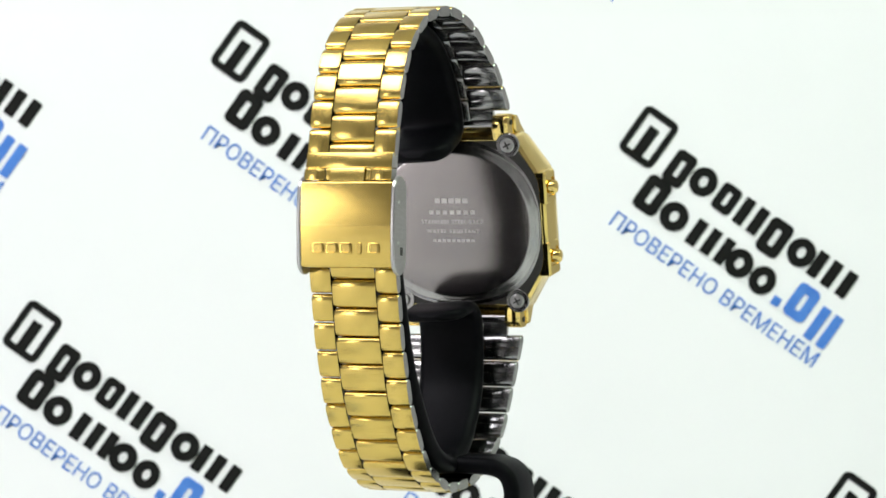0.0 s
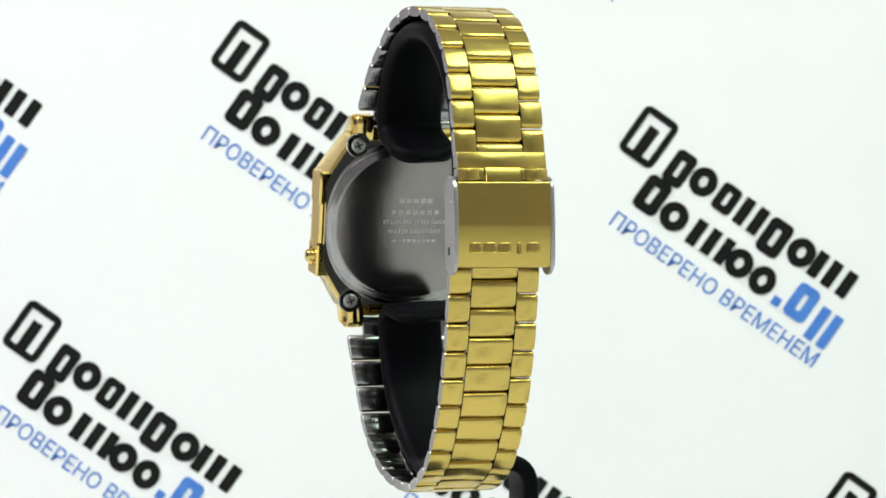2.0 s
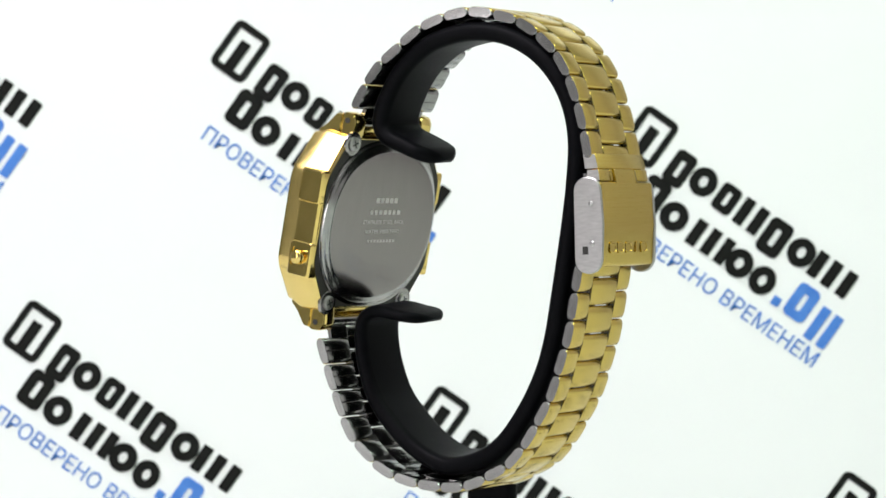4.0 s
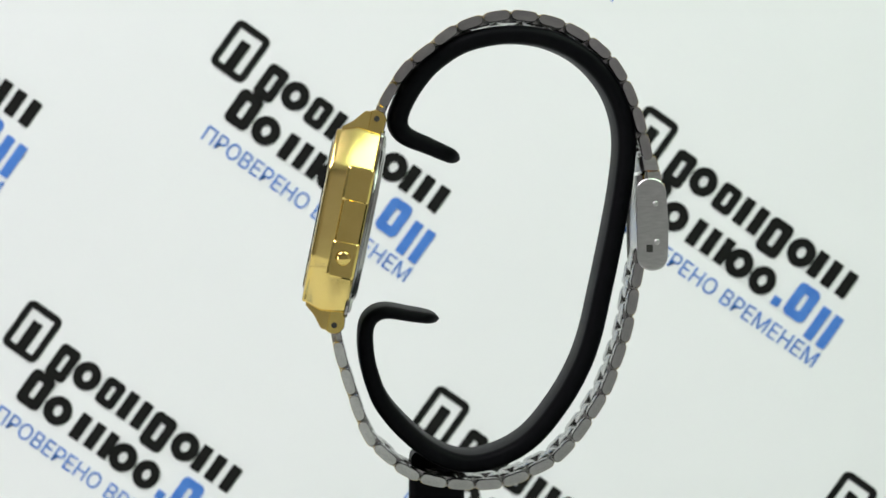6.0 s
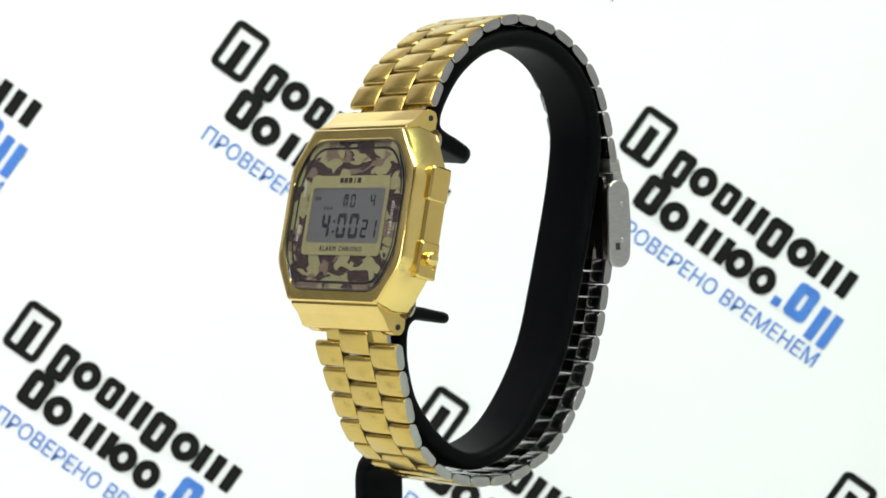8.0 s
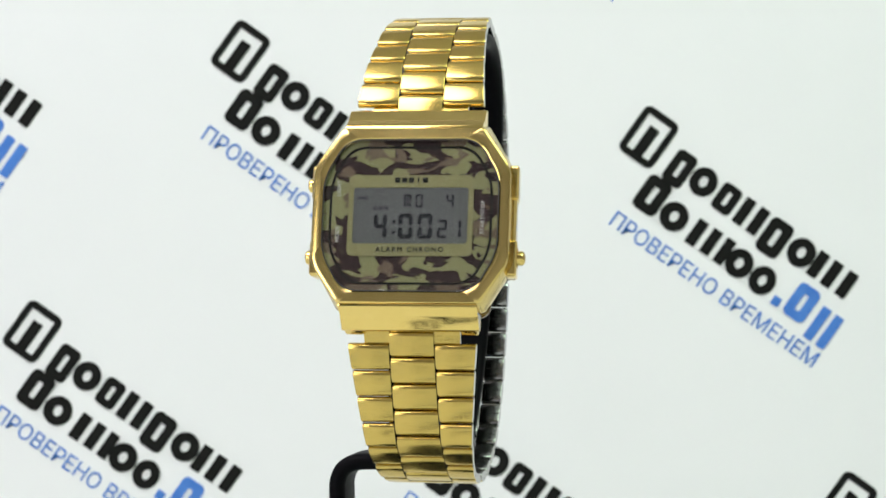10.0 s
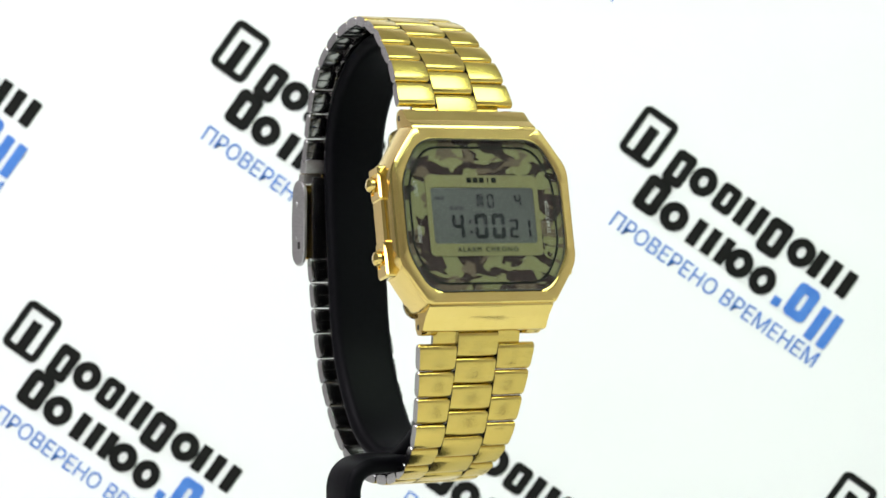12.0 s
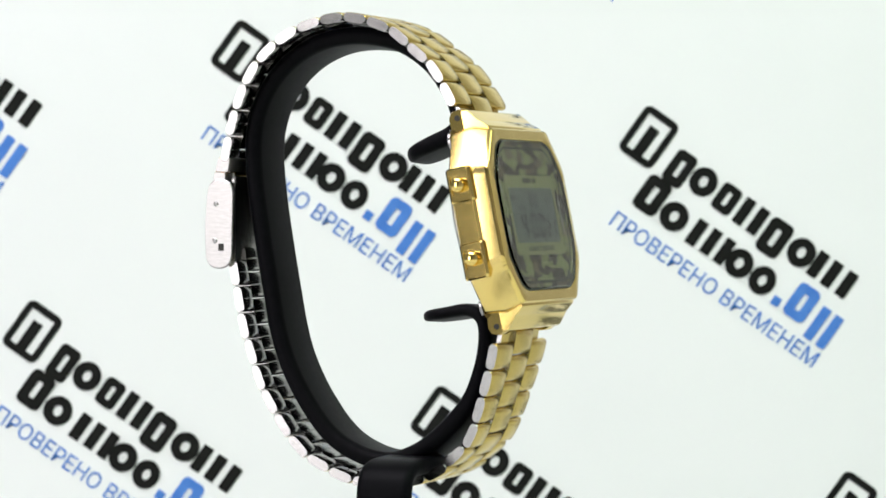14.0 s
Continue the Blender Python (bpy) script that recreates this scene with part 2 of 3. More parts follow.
def emblem(m, sheet):
    """Mark, two name lines as plain shapes, and the motto, on one printed sheet."""
    bm = flat_piece(shifted(box_outline(36 * K, 48 * K, 13 * K), 1.3 * K, -5.2 * K), shifted(box_outline(23.5 * K, 35 * K, 1.5 * K), 1.3 * K, -5.2 * K))
    flat_piece(shifted(box_outline(10 * K, 28 * K, 1 * K), 1.3 * K, -14.2 * K), None, bm)
    part("emblem_mark", bm, PRINT_BLACK, sheet, "black rounded square mark", m)
    bm = bmesh.new()
    for a, b, w, h, kind in ((78, 20, 44, 66, "slit"), (126, 14, 50, 53, "ring"), (177, 15, 42, 53, "slit"), (230, 15, 52, 52, "pair"),
                             (286, 22, 50, 68, "slit"), (340, 16, 51, 53, "ring"), (391, 16, 52, 50, "pair"), (438, 16, 42, 50, "post")):
        block(bm, a, b, w, h, kind)
    part("name_line", bm, PRINT_BLACK, sheet, "black line of plain printed shapes", m)
    bm = bmesh.new()
    for a, b, w, h, kind in ((66, 86, 52, 68, "slit"), (119, 94, 52, 53, "ring"), (168, 94, 42, 50, "post"), (213, 93, 50, 50, "pair"),
                             (261, 95, 51, 53, "ring"), (312, 96, 48, 53, "ring")):
        block(bm, a, b, w, h, kind)
    part("name_line", bm, PRINT_BLACK, sheet, "black line of plain printed shapes", m)
    bm = bmesh.new()
    for a, b, w, h, kind in ((353, 112, 17, 17, "bar"), (392, 88, 48, 66, "slit"), (449, 102, 46, 66, "pair")):
        block(bm, a, b, w, h, kind)
    part("name_line", bm, PRINT_BLUE, sheet, "bright blue printed shapes", m)
    motto = words("motto", "ПРОВЕРЕНО ВРЕМЕНЕМ", 40 * K, PRINT_BLUE, sheet, m @ at(252 * K, -160 * K, 0.1), 0.1, "light blue capital lettering")
    wide = max(v.co.x for v in motto.data.vertices) - min(v.co.x for v in motto.data.vertices)
    motto.data.transform(Matrix.Diagonal((0.440 * K / wide, 1, 1, 1)))


for i, j in ((0, 0), (-1, 0), (-1, 1), (0, 1), (1, 1), (-2, 0), (-1, -1)):
    emblem(pose((722 * i - 369 * j + 366) * K / 1000, BACK, H + REACH * math.sin(TILT) - (REACH + BACK) * math.tan(TILT) - (151.5 * i + 495.5 * j - 203) * K / 1000, 90, 0, 0) @ pose(0, 0, 0, 0, 0, -35.3), banner)
for i in range(-2, 3):
    for j in range(-3, 2):
        spot = Vector((0.12 * i + 0.03 * j, 0.08 * j + 0.02 * i + 0.02))
        if (spot + Vector((0.03, -0.03))).length > 0.085:
            emblem(pose(spot.x, spot.y, 0, 0, 0, -35.3), floor)

# ---------------------------------------------------------------- watch
START = pose(AXIS_X, 0, H, 0, 0, -200.2)
watch = tagged(empty("wristwatch", START), "gold-plated digital wristwatch with camouflage dial clasped round a black stand", "wristwatch")
LEAN = at(0.02, -12.7, 4.6, 78.33) @ at(0, 0, 0.65)


def lean(bm):
    """Draws a flank piece in towards the back of the case."""
    for v in bm.verts:
        v.co.z += 0.10 * (v.co.y - 2.0)
    return bm


def build_case():
    rings = [(octagon(16.1, 7.8, 11.6, 14.9, 5.0, 1.0), -1.5), (octagon(16.5, 8.0, 12.0, 15.4, 5.0, 1.0), -1.1),
             (octagon(16.85, 8.2, 12.4, 15.8, 5.0, 1.0), 2.8), (octagon(16.75, 8.15, 12.05, 14.95, 5.0, 1.0), 5.4)]
    case = part("case", loft(rings), GOLD_SATIN, watch, "polished gold-plated octagonal case", LEAN)
    # bezel round the window, its outer edge softly rounded
    rings = [(octagon(16.75, 8.15, 12.05, 14.95, 5.0, 1.0), 5.3), (octagon(16.73, 8.13, 12.03, 14.9, 5.0, 1.0), 5.85),
             (octagon(16.63, 8.08, 11.97, 14.8, 5.0, 1.0), 6.08), (octagon(16.45, 8.0, 11.87, 14.65, 5.0, 1.0), 6.2),
             (octagon(15.2, 6.5, 11.5, 13.12, 8.0, 4.0), 6.3),
             (octagon(14.95, 6.4, 11.25, 12.9, 8.0, 4.0), 6.15), (octagon(14.95, 6.4, 11.25, 12.9, 8.0, 4.0), 5.5)]
    bm = loft(rings, False, False)
    bm.normal_update()
    for f in bm.faces:
        f.material_index = 0 if f.normal.z > 0.97 else 1
    part("bezel", bm, [GOLD_SATIN, GOLD], case, "satin gold bezel with polished edges round the window")
    # dial, plate, display
    o = octagon(15.0, 6.4, 11.3, 12.95, 8.0, 4.0)
    part("dial", loft([(o, 5.5), (o, 5.62)]), CAMO, case, "olive and brown camouflage printed dial")
    bm = flat_piece(octagon(13.85, 6.0, 10.4, 11.75, 8.0, 4.0), octagon(13.4, 5.85, 10.1, 11.32, 7.8, 3.9), depth=0.02)
    part("dial_line", bm, INK_DARK, case, "thin black outline", at(0, 0, 5.63))
    bm = flat_piece(box_outline(10.6, 6.85, 0.9), box_outline(9.75, 4.75, 0.5), depth=0.12)
    part("display_plate", bm, PLATE, case, "khaki gold display surround", at(0, -0.05, 5.64))
    o = box_outline(9.8, 4.8, 0.5)
    part("display", loft([(o, 5.63), (o, 5.66)]), LCD, case, "grey liquid crystal display")
    build_digits(case)
    words("dial_lettering", "ALARM CHRONO", 1.2, INK_DARK, case, at(0.1, -5.85, 5.79), 0.01, "small black capitals", 1.3, 0.035)
    bm = bmesh.new()
    for k in range(5):
        o = shifted(box_outline(0.15 if k == 3 else 0.47, 0.46, 0.12), -2.35 + 1.18 * k, 5.95)
        flat_piece(o, None, bm, 0.02)
    part("emblem_bars", bm, INK_DARK, case, "black maker's mark as plain shapes", at(0, 0, 5.77))
    words("dial_lettering", "START/STOP", 0.92, INK_WHITE, case, at(12.2, -0.3, 5.64, 0, 0, 90), 0.01, "small white capitals", 1.1, 0.015)
    words("dial_lettering", "MODE", 0.92, INK_WHITE, case, at(-12.3, -3.2, 5.64, 0, 0, 90), 0.01, "small white capitals", 1.1, 0.015)
    words("dial_lettering", "LIGHT", 0.92, INK_WHITE, case, at(-12.3, 4.6, 5.64, 0, 0, 90), 0.01, "small white capitals", 1.1, 0.015)
    rings = [(octagon(14.74, 6.3, 11.08, 12.68, 8.0, 3.9), 5.95), (octagon(14.74, 6.3, 11.08, 12.68, 8.0, 3.9), 6.42),
             (octagon(14.58, 6.3, 10.98, 12.52, 8.0, 3.9), 6.6), (octagon(10, 4.5, 8.0, 9.0, 6.0, 2.8), 6.605)]
    ring = [(octagon(14.96, 6.4, 11.26, 12.91, 8.0, 4.0), 5.62), (octagon(14.96, 6.4, 11.26, 12.91, 8.0, 4.0), 6.2),
            (octagon(14.76, 6.3, 11.10, 12.7, 8.0, 3.9), 6.24), (octagon(14.76, 6.3, 11.10, 12.7, 8.0, 3.9), 5.62)]
    part("gasket", loft(ring, False, False), DARK, case, "thin black gasket round the crystal")
    glass = part("crystal", loft(rings), CRYSTAL, case, "clear slightly domed crystal")
    glass.visible_shadow = False
    # lug plates and cheeks at both ends
    prof = rounded([(13.4, 5.7), (15.4, 5.45), (16.7, 3.8), (18.8, 2.1), (18.9, 1.0), (13.4, 1.0)], [0.05, 0.3, 0.2, 0.5, 0.3, 0.05], 3)
    cheek = rounded([(14.0, 4.0), (16.5, 3.6), (18.6, 1.9), (19.3, 0.5), (19.1, -1.1), (17.9, -1.75), (14.0, -1.4)], [0.05, 0.2, 0.4, 0.8, 0.8, 0.6, 0.05], 3)
    for turn in (0, 180):
        m = at(0, 0, 0, 0, 0, turn)
        bm = bmesh.new()
        prism(prof, -11.7, 11.7, 0.3, bm, shrink=0.96)
        part("end_plate", bm, GOLD, case, "sloping polished gold end plate", m)
        for side in (-1, 1):
            x0, x1 = (8.4, 11.3) if side > 0 else (-11.3, -8.4)
            bm = prism(cheek, x0, x1, 0.25, shrink=0.95)
            for v in bm.verts:
                v.co.x += side * 0.11 * (v.co.z - 1.0)
            lug = part("lug", bm, GOLD, case, "", m)
            bm = bmesh.new()
            bmesh.ops.create_cone(bm, cap_ends=True, segments=16, radius1=0.5, radius2=0.5, depth=0.1,
                                  matrix=Matrix.Translation((side * 11.25, 17.8, 0)) @ Matrix.Rotation(radians(90), 4, "Y"))
            part("pin_hole", bm, DARK, lug)
        bm = bmesh.new()
        bmesh.ops.create_cone(bm, cap_ends=True, segments=20, radius1=0.9, radius2=0.9, depth=16.6,
                              matrix=Matrix.Translation((0, 17.6, -0.3)) @ Matrix.Rotation(radians(90), 4, "Y"))
        part("spring_bar", bm, STEEL_BRIGHT, case, "polished steel spring bar", m)
    # side rails, raised guards with square pockets, and push buttons on both flanks
    for side in (-1, 1):
        turn = Matrix(((0, 0, side, 0), (side, 0, 0, 0), (0, 1, 0, 0), (0, 0, 0, 1)))
        lo, hi = sorted((side * -8.9, side * 8.4))
        rail = rounded([(lo, -1.4), (hi, -1.4), (hi, 2.9), (lo, 2.9)], 0.4, 3)
        mid = (lo + hi) / 2
        edge = [(mid + (x - mid) * 0.97, 0.75 + (y - 0.75) * 0.86) for x, y in rail]
        part("side_rail", lean(loft([(rail, 15.0), (rail, 16.9), (edge, 17.35)])), GOLD, case, "polished gold rail along the flank", turn)
        for v0, v1, v in ((3.2, 9.1, 6.1), (-9.7, -3.5, -6.3)):
            lo, hi = sorted((side * v0, side * v1))
            outer = rounded([(lo, -1.5), (hi, -1.5), (hi, 3.1), (lo, 3.1)], 0.5, 4)
            mid = (lo + hi) / 2
            soft = [(mid + (x - mid) * 0.91, 0.8 + (y - 0.8) * 0.84) for x, y in outer]
            rings = [(outer, 15.2), (outer, 17.25), (soft, 17.58)]
            if v < 0 or side < 0:
                pocket = shifted(rounded([(-1.65, -1.65), (1.65, -1.65), (1.65, 1.65), (-1.65, 1.65)], 0.5, 4), side * v, 0.8)
                rings += [(pocket, 17.58), (pocket, 17.0)]
            part("button_guard", lean(loft(rings)), GOLD, case, "", turn)
            if len(rings) == 5:
                m = at(side * 17.0, v, 0.8, 0, 90 * side, 0)
                rings = [(circle(1.22, 24), -0.2), (circle(1.22, 24), 1.25), (circle(1.1, 24), 1.52), (circle(0.8, 24), 1.72), (circle(0.3, 24), 1.8)]
                part("push_button", loft(rings), GOLD, case, "round polished gold push button", m)
    # steel back
    # added black sheet: paints in the dark reflection round the steel plate
    dark_edge = octagon(16.0, 7.7, 11.5, 14.75, 5.0, 1.0)
    part("back_dark_sheet", loft([(dark_edge, -1.62), (dark_edge, -1.45)]), DARK, case, "black sheet standing in for the dark reflection round the steel back")
    bm = loft([(oval(16.0, 14.9, 72, 0.86), 1.3), (oval(16.0, 14.9, 72, 0.86), 1.72), (oval(15.75, 14.65, 72, 0.86), 1.85)])
    for x in (-10.8, 10.8):
        for v in (-14.0, 14.0):
            loft([(circle(2.15, 24, x, v), 1.3), (circle(2.15, 24, x, v), 1.7), (circle(2.0, 24, x, v), 1.82)], bm=bm)
    back = part("case_back", bm, STEEL_PLATE, case, "brushed stainless steel back plate with four ears", at(0, 0, 0, 0, 180, 0))
    rings = [(oval(15.86, 14.32), 1.7), (oval(15.81, 14.27), 2.0), (oval(15.55, 14.01), 2.2), (oval(15.24, 13.70), 2.3), (oval(14.94, 13.39), 2.48), (oval(14.57, 13.03), 2.74), (oval(14.32, 12.77), 2.78)]
    part("back_rim", loft(rings), STEEL_BRIGHT, back, "polished steel rim of the disc")
    rings = [(oval(14.32, 12.77), 2.5), (oval(14.32, 12.77), 2.78), (oval(14.11, 12.57), 2.81), (oval(6, 5), 2.82)]
    part("back_disc", loft(rings), STEEL_BACK, back, "raised round satin steel disc")
    for x in (-10.8, 10.8):
        for v in (-14.0, 14.0):
            bm = loft([(circle(1.25, 20), 0.0), (circle(1.25, 20), 0.25), (circle(1.05, 20), 0.4), (circle(0.4, 20), 0.42)])
            screw = part("screw", bm, STEEL, back, "small cross-head steel screw", at(x, v, 1.82))
            bm = bmesh.new()
            for a in (25, 115):
                bmesh.ops.create_cube(bm, size=1, matrix=Matrix.Translation((0, 0, 0.41)) @ Matrix.Rotation(radians(a), 4, "Z") @ Matrix.Diagonal((1.5, 0.28, 0.06, 1)))
            part("screw_slot", bm, DARK, screw)
    for n, w, h, r, step, x, y in ((5, 0.5, 0.45, 0.15, 1.3, -2.6, 4.3), (7, 0.4, 0.38, 0.08, 1.3, -3.9, 2.2), (9, 0.3, 0.25, 0.05, 0.9, -3.6, -2.9)):
        for k in range(n):
            bm = bmesh.new()
            flat_piece(box_outline(w, h, r), None, bm, 0.02)
            part("engraved_mark", bm, STEEL_MARK, back, "", at(x + step * k, y, 2.82))
    words("back_lettering", "STAINLESS STEEL BACK", 0.95, STEEL_MARK, back, at(0, 0.45, 2.83), 0.01, "engraved capitals", 1.2, 0.02)
    words("back_lettering", "WATER RESISTANT", 0.95, STEEL_MARK, back, at(0, -1.25, 2.83), 0.01, "engraved capitals", 1.25, 0.02)


SEGS = {"0": "abcdef", "1": "bc", "2": "abged", "4": "fgbc", "M": "abcef"}


def digit(bm, ch, x, y, w, h, t):
    """Seven-segment sign with its lower left corner at x, y."""
    g = 0.12 * t
    bars = {"a": (x, y + h - t, w, t), "g": (x, y + h / 2 - t / 2, w, t), "d": (x, y, w, t),
            "f": (x, y + h / 2, t, h / 2), "b": (x + w - t, y + h / 2, t, h / 2), "e": (x, y, t, h / 2), "c": (x + w - t, y, t, h / 2)}
    for s in SEGS[ch]:
        bx, by, bw, bh = bars[s]
        cx, cy = bx + bw / 2, by + bh / 2
        if bw > bh:
            p = [(bx + g, cy), (bx + bh / 2 + g, by), (bx + bw - bh / 2 - g, by), (bx + bw - g, cy), (bx + bw - bh / 2 - g, by + bh), (bx + bh / 2 + g, by + bh)]
        else:
            p = [(cx, by + g), (bx + bw, by + bw / 2 + g), (bx + bw, by + bh - bw / 2 - g), (cx, by + bh - g), (bx, by + bh - bw / 2 - g), (bx, by + bw / 2 + g)]
        loft([(p, 0.0), (p, 0.01)], bm=bm)
    if ch == "M":
        for cy in (y + h * 0.72, y + h * 0.25):
            o = shifted(box_outline(t * 0.42, h * 0.17, 0.03), x + w / 2, cy)
            loft([(o, 0.0), (o, 0.01)], bm=bm)


def build_digits(case):
    for ch, x, y, w, h, t in (("4", -6.2, -4.0, 2.3, 4.3, 0.74), ("0", -2.0, -4.0, 2.5, 4.3, 0.74), ("0", 1.3, -4.0, 2.5, 4.3, 0.74),
                              ("2", 4.6, -3.9, 1.75, 3.2, 0.5), ("1", 6.5, -3.9, 2.2, 3.2, 0.5),
                              ("M", -1.2, 1.3, 1.3, 2.3, 0.36), ("0", 0.75, 1.3, 1.3, 2.3, 0.36), ("4", 6.0, 1.3, 1.3, 2.3, 0.36)):
        bm = bmesh.new()
        digit(bm, ch, x, y, w, h, t)
        part("digit", bm, SEGMENT, case, "", at(0, 0, 5.665))
    bm = bmesh.new()
    for y in (-1.1, -2.9):
        o = shifted(box_outline(0.28, 0.28, 0.03), -2.75, y)
        loft([(o, 0.0), (o, 0.01)], bm=bm)
    part("colon", bm, SEGMENT, case, "", at(0, 0, 5.665))
    bm = bmesh.new()
    for x, y, w, h in ((-8.2, 2.9, 0.9, 0.3), (-6.0, 1.2, 0.35, 0.3), (-5.1, 1.2, 0.35, 0.3), (-4.2, 1.2, 0.35, 0.3), (-0.55, 2.45, 0.6, 0.12)):
        o = shifted(box_outline(w, h, 0.05), x, y)
        loft([(o, 0.0), (o, 0.01)], bm=bm)
    part("indicator", bm, SEGMENT_FAINT, case, "faint indicator bars", at(0, 0, 5.664))


LINK = [(-1.6, -0.76), (-0.8, -0.8), (-0.12, -0.78), (0.0, -0.7), (0.12, -0.78), (0.8, -0.8), (1.6, -0.76), (2.1, -0.56), (2.38, -0.15), (2.41, 0.25),
        (2.32, 0.55), (2.12, 0.76), (1.8, 0.9), (1.3, 0.97), (0.6, 0.995), (-0.6, 0.995), (-1.3, 0.97), (-1.8, 0.9), (-2.12, 0.76), (-2.32, 0.55), (-2.41, 0.25), (-2.38, -0.15), (-2.1, -0.56)]


def gild(bm, limit=0.25):
    """Outer faces gold (slot 0), ends bright steel (slot 1), underside the steel darkened as shade (slot 2)."""
    bm.normal_update()
    for f in bm.faces:
        f.material_index = 0 if f.normal.z > limit and abs(f.normal.x) < 0.7 else 2 if f.normal.z < -0.5 else 1
    return bm


FIRST = 1.4                   # from the lug to the middle of the first centre link


def breadth(s):
    """Half the band's width at s millimetres from the case."""
    return 7.5 + 3.6 * max(0.0, 1 - s / 37) ** 1.05


def build_bracelet():
    upper = [(-9.3, 22.8), (-7.8, 26.0), (-4.6, 30.8), (-0.7, 34.1), (3.4, 37.2), (8.2, 39.1), (13.0, 39.9), (17.9, 39.4), (22.9, 37.9),
             (27.4, 35.1), (30.8, 31.7), (33.3, 27.3), (35.1, 22.3), (36.3, 17.3), (37.2, 12.7)]
    lower = [(-16.6, -14.1), (-16.0, -17.0), (-14.8, -21.3), (-12.2, -29.0), (-10.5, -32.4), (-7.4, -35.5), (-3.8, -38.1), (2.0, -39.8), (9.0, -40.1),
             (13.5, -39.3), (17.6, -37.5), (21.1, -35.5), (24.5, -31.9), (27.4, -27.6), (29.8, -23.3), (31.5, -18.5), (33.0, -14.0), (34.0, -8.9), (34.9, -4.1), (35.7, 0.5)]
    for points, flip in ((upper, 1), (lower, -1)):
        _, total = spline(points, 1.0)
        rows = round((total - 2.0) / 4.95)
        pitch = (total - 2.5 - FIRST) / rows
        fine, _ = spline(points, 0.05)
        shape = [(a * pitch / 4.95, b) for a, b in LINK]
        for k in range(2 * rows + 4):
            s = FIRST + k * pitch / 2
            if round(s / 0.05) >= len(fine):
                break
            p, d = fine[round(s / 0.05)]
            if s > total - 0.5:
                continue
            # x stays, the second axis runs along the band, the third points outwards
            out = Vector((-d.y, d.x)) * flip
            run = d * flip
            skew = 0.0 if flip > 0 else 0.0004 * s / total
            m = Matrix(((1, 0, 0, skew - 0.00016), (0, run.x, out.x, p.x / 1000), (0, run.y, out.y, p.y / 1000), (0, 0, 0, 1)))
            half = breadth(s)
            if k % 2:
                slope = (breadth(s + 1.0) - breadth(max(0.0, s - 1.0))) / 2 * flip
                for side in (-1, 1):
                    a, b = sorted((side * 3.93, side * half))
                    bm = prism(shape, a, b, 0.16, shrink=0.94)
                    for v in bm.verts:
                        if abs(v.co.x) > half - 0.3:
                            v.co.x += side * slope * v.co.y
                    part("outer_link", gild(bm, -0.3 if k < 2 else 0.25), [GOLD_BRUSHED, STEEL_BRIGHT, STEEL_SHADED], watch, "", m)
            else:
                part("centre_link", gild(prism(shape, -3.76, 3.76, 0.16, shrink=0.94)), [GOLD_BRUSHED, STEEL_BRIGHT, STEEL_SHADED], watch, "", m)
    # tongues that join the band to the case
    for y, z, a, lo in ((-9.2, 23.0, 62, -0.5), (-16.45, -14.2, 100, -0.5)):
        o = rounded([(-1.6, lo), (1.6, lo), (1.6, lo + 0.8), (-1.6, lo + 0.8)], 0.3, 3)
        part("end_link", gild(prism(o, -8.2, 8.2, 0.2)), [GOLD_BRUSHED, STEEL_BRIGHT, STEEL_SHADED], watch, "gold end link between the lugs", at(-0.16, y, z, a, 0, 0))


def gild_plate(bm):
    """The same for pieces of the clasp, whose outer side is the second axis."""
    bm.normal_update()
    for f in bm.faces:
        f.material_index = 0 if f.normal.y > -0.3 and abs(f.normal.x) < 0.7 else 1
    return bm


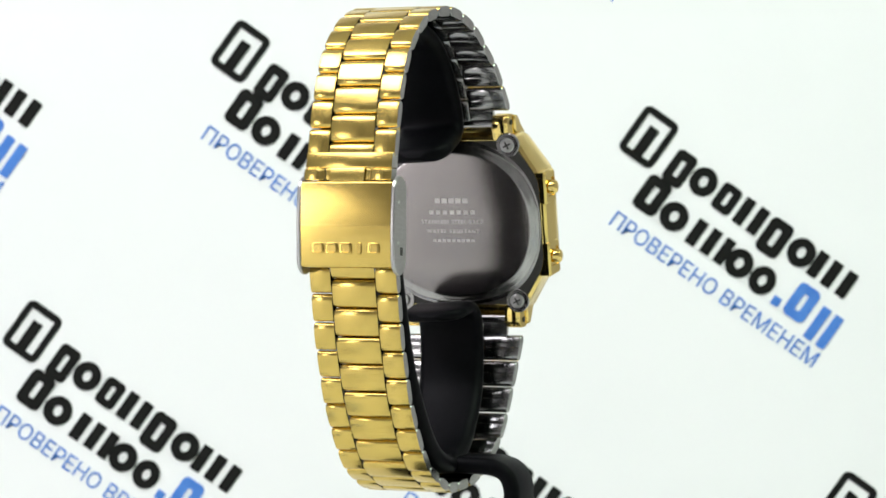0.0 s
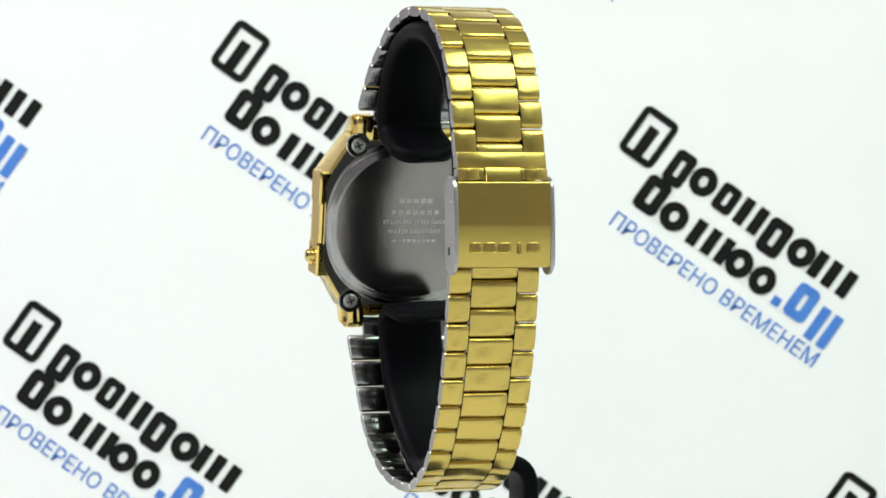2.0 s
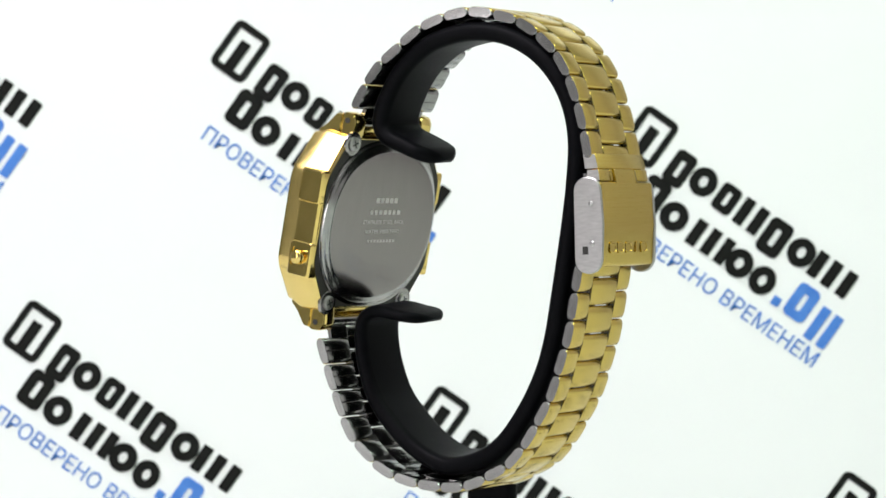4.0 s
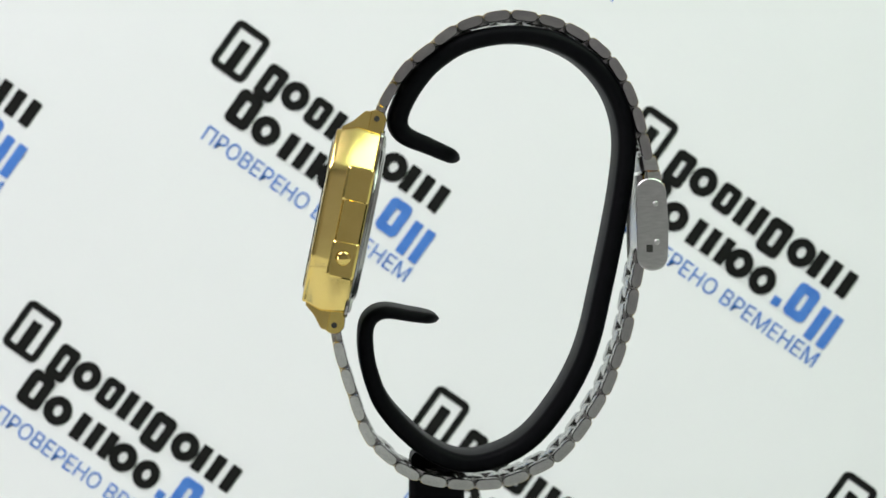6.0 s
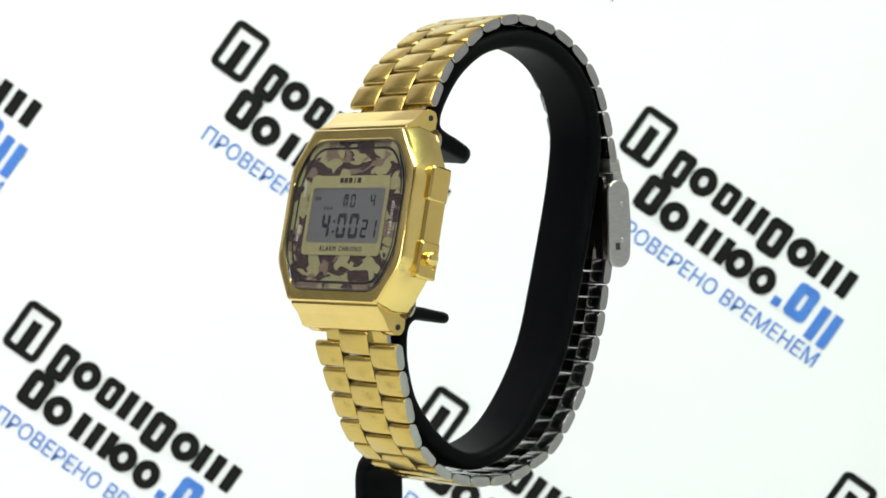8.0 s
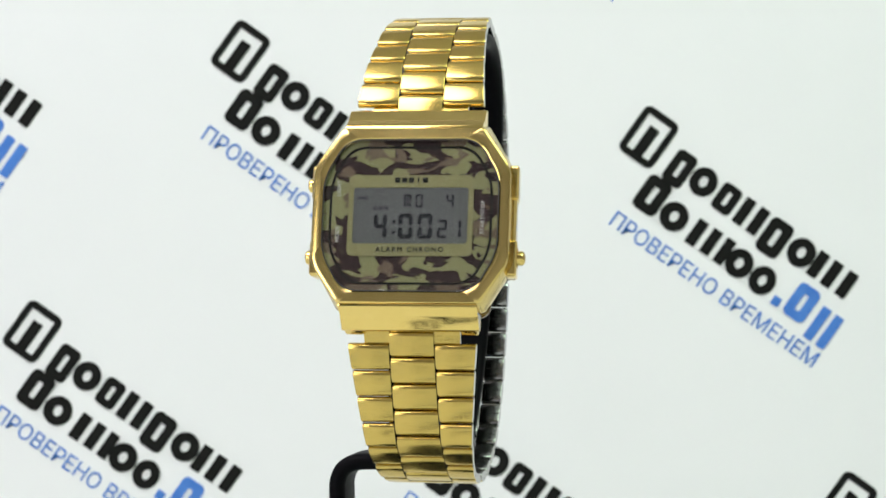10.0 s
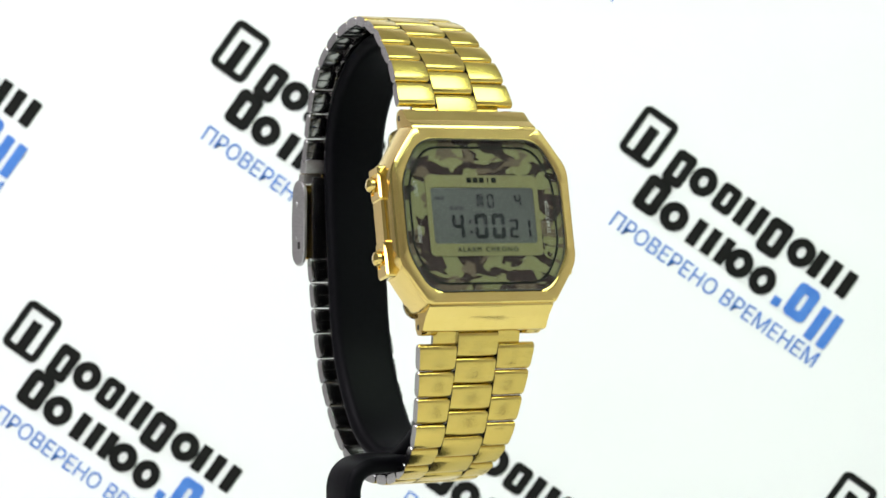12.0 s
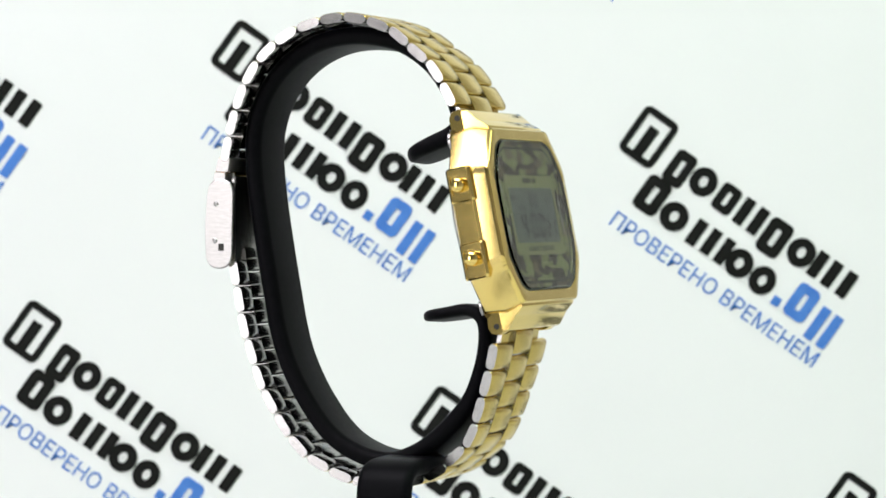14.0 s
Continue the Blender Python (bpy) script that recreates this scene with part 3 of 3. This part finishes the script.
def build_clasp():
    root = at(-0.16, 37.3, 4.3, 1.5, 0, 0)
    side = rounded([(-2.6, -7.9), (2.5, -7.9), (2.9, 0.0), (2.4, 7.9), (-2.6, 7.9)], [2.3, 2.4, 3, 2.3, 2.3], 6)
    plate = rounded([(1.2, -6.9), (2.25, -6.6), (2.75, 0.0), (2.45, 6.9), (1.9, 7.1), (1.9, 0.0), (1.5, -5.9)], [0.3, 0.5, 4, 0.3, 0.1, 2, 0.3], 4)
    clasp = part("clasp", prism(plate, -7.75, 7.75, 0.15, shrink=0.99), GOLD_BRUSHED, watch, "folding clasp with brushed gold cover plate", root)
    for s in (-1, 1):
        a, b = sorted((s * 7.75, s * 8.4))
        cheek = part("clasp_side", prism(side, a, b, 0.15, shrink=0.97), STEEL, clasp, "grey steel side wall of the clasp")
        for y, z, r in ((0.7, 3.5, 0.5), (0.8, -3.0, 0.5)):
            bm = bmesh.new()
            bmesh.ops.create_uvsphere(bm, u_segments=14, v_segments=8, radius=r, matrix=Matrix.Translation((s * 8.4, y, z)) @ Matrix.Diagonal((0.4, 1, 1, 1)))
            part("rivet", bm, STEEL, cheek)
        bm = bmesh.new()
        bmesh.ops.create_cube(bm, size=1, matrix=Matrix.Translation((s * 8.39, -0.5, -4.1)) @ Matrix.Diagonal((0.06, 1.1, 1.3, 1)))
        part("slot", bm, DARK, cheek)
        # hinge blocks above the plate
        a, b = sorted((s * 3.95, s * 7.5))
        o = rounded([(-0.5, 7.2), (2.05, 7.2), (1.72, 9.1), (-0.5, 9.1)], 0.12, 3)
        part("hinge_block", gild_plate(prism(o, a, b, 0.15)), [GOLD_BRUSHED, STEEL], clasp)
        a, b = sorted((s * 3.02, s * 3.88))
        o = rounded([(-0.5, 7.2), (1.95, 7.2), (1.6, 9.1), (-0.5, 9.1)], 0.15, 3)
        part("hinge_tab", prism(o, a, b, 0.12), GOLD_BRUSHED, clasp)
    o = rounded([(0.4, 6.8), (2.45, 6.8), (1.85, 9.2), (0.2, 9.2)], 0.12, 3)
    part("plate_tongue", prism(o, -2.96, 2.96, 0.08), GOLD_BRUSHED, clasp)
    o = rounded([(-1.0, 9.15), (1.7, 9.15), (1.05, 11.7), (-1.3, 11.7)], 0.2, 3)
    part("band_end", gild_plate(prism(o, -7.4, 7.4, 0.15)), [GOLD_BRUSHED, STEEL], clasp, "gold end piece of the band")
    o = rounded([(-2.4, -7.5), (-1.6, -7.5), (-1.2, 8.5), (-2.0, 8.5)], 0.2, 2)
    part("clasp_blade", prism(o, -6.4, 6.4, 0.15), STEEL_BRIGHT, clasp, "folded steel blade inside the clasp")
    o = rounded([(-0.6, -6.8), (0.2, -6.8), (0.4, 7.5), (-0.4, 7.5)], 0.2, 2)
    part("clasp_blade", prism(o, -5.4, 5.4, 0.15), STEEL_BRIGHT, clasp, "folded steel blade inside the clasp")
    for k in range(5):
        w = 0.34 if k == 1 else 1.08
        rings = [(box_outline(w, 0.95, 0.6), 0.0), (box_outline(w, 0.95, 0.6), 0.08), (box_outline(w - 0.08, 0.87, 0.55), 0.13)]
        if k != 1:
            rings += [(box_outline(w - 0.3, 0.65, 0.4), 0.13), (box_outline(w - 0.38, 0.57, 0.35), 0.02)]
        part("embossed_shape", loft(rings), GOLD_BRUSHED, clasp, "", at(-4.8 + 2.4 * k, 2.66, -3.7, -90, 0, 0) @ at(0, 0, -0.06))


build_case()
build_bracelet()
build_clasp()

# ---------------------------------------------------------------- black stand
stand = tagged(empty("display_stand", pose(AXIS_X, 0, 0, 0, 0, -200.2)), "black C-shaped watch display stand on a flat bent post", "watch stand")


def sweep(points, half, thick, mat, name, label, m, tip=True, slim=0.0):
    """A flat band of rounded section along a curve in the (y, z) plane."""
    spots, total = spline(points, 0.5)
    sec = rounded([(half, -thick), (half, thick), (-half, thick), (-half, -thick)], thick * 1.15, 6)
    bm = bmesh.new()
    rows = []
    for k, (p, d) in enumerate(spots):
        e = min(k, len(spots) - 1 - k) * 0.5
        f = math.sqrt(max(0.03, 1 - (1 - min(e, 2.2) / 2.2) ** 2)) if tip else 1.0
        g = math.sqrt(max(0.06, 1 - (1 - min(e, 4.5) / 4.5) ** 2)) if tip else 1.0
        far = max(0.0, k * 0.5 - total + 32) / 32
        f *= 1 - slim * far - 0.5 * slim * max(0.0, 1 - k / 20)
        nrm = Vector((-d.y, d.x))
        rows.append([bm.verts.new((x * g, p.x + nrm.x * r * f, p.y + nrm.y * r * f)) for x, r in sec])
    n = len(sec)
    for r0, r1 in zip(rows, rows[1:]):
        for k in range(n):
            bm.faces.new((r0[k], r0[(k + 1) % n], r1[(k + 1) % n], r1[k]))
    bm.faces.new(rows[0][::-1])
    bm.faces.new(rows[-1])
    bmesh.ops.recalc_face_normals(bm, faces=bm.faces[:])
    return part(name, bm, mat, stand, label, m)


ring = [(4.1, 15.5), (-1.4, 17.9), (-5.5, 19.8), (-6.6, 22.5), (-4.8, 26.9), (-1.4, 31.4), (3.4, 34.9), (8.3, 36.5), (13.6, 37.0), (18.9, 36.3),
        (23.8, 34.2), (27.6, 31.1), (30.5, 27.1), (32.2, 22.5), (32.7, 17.7), (32.2, 11.9), (31.3, 6.1), (30.0, -0.7), (28.6, -7.5), (27.1, -14.3), (25.1, -20.1),
        (21.6, -26.4), (16.7, -32.4), (11.2, -35.7), (5.3, -36.8), (0.0, -35.1), (-4.8, -31.5), (-9.2, -26.4), (-11.3, -21.1), (-12.1, -16.2),
        (-11.6, -12.3), (-9.0, -10.6), (-4.3, -11.2), (0.8, -12.0)]
sweep(ring, 5.85, 1.6, RUBBER, "holder_ring", "black coated open ring with two hooked tongues", at(1.0, 0.5, H * 1000, 0, 3, 1.8), slim=0.42)
# the post: out sideways from the ring's foot, then down to the base
post = [(2.0, -36.8), (8.0, -36.8), (13.6, -37.2), (16.1, -39.8), (16.3, -46.0), (16.3, -70.0), (16.3, -102.0)]
sweep(post, 5.0, 1.45, RUBBER, "bar", "flat black bent post", at(0, 1.4, H * 1000, 0, 0, 90), tip=False)
part("base", loft([(circle(25, 64), 0.0), (circle(27, 64), 1.0), (circle(27, 64), 5.0), (circle(25.5, 64), 6.2)]), RUBBER, stand, "round black base")


# ---------------------------------------------------------------- turning
TURN = [(0.0, -200.2), (0.5, -191.4), (1.0, -182.5), (1.5, -172.9), (2.0, -163.1), (2.5, -153.5), (3.0, -144.7), (3.2, -141.0),
        (5.3, -101.1), (5.5, -97.3), (6.0, -87.7), (6.5, -78.4), (7.0, -68.3), (7.5, -58.4), (8.0, -49.5), (8.2, -45.8),
        (10.3, -5.2), (10.5, -1.6), (11.0, 7.2), (11.5, 17.1), (12.0, 27.5), (12.5, 37.6), (13.0, 46.9), (13.5, 56.1), (14.0, 65.8)]


def motions():
    walk(watch, [(t, pose(AXIS_X, 0, H, 0, 0, a)) for t, a in TURN])
    walk(stand, [(t, pose(AXIS_X, 0, 0, 0, 0, a)) for t, a in TURN])


motions()
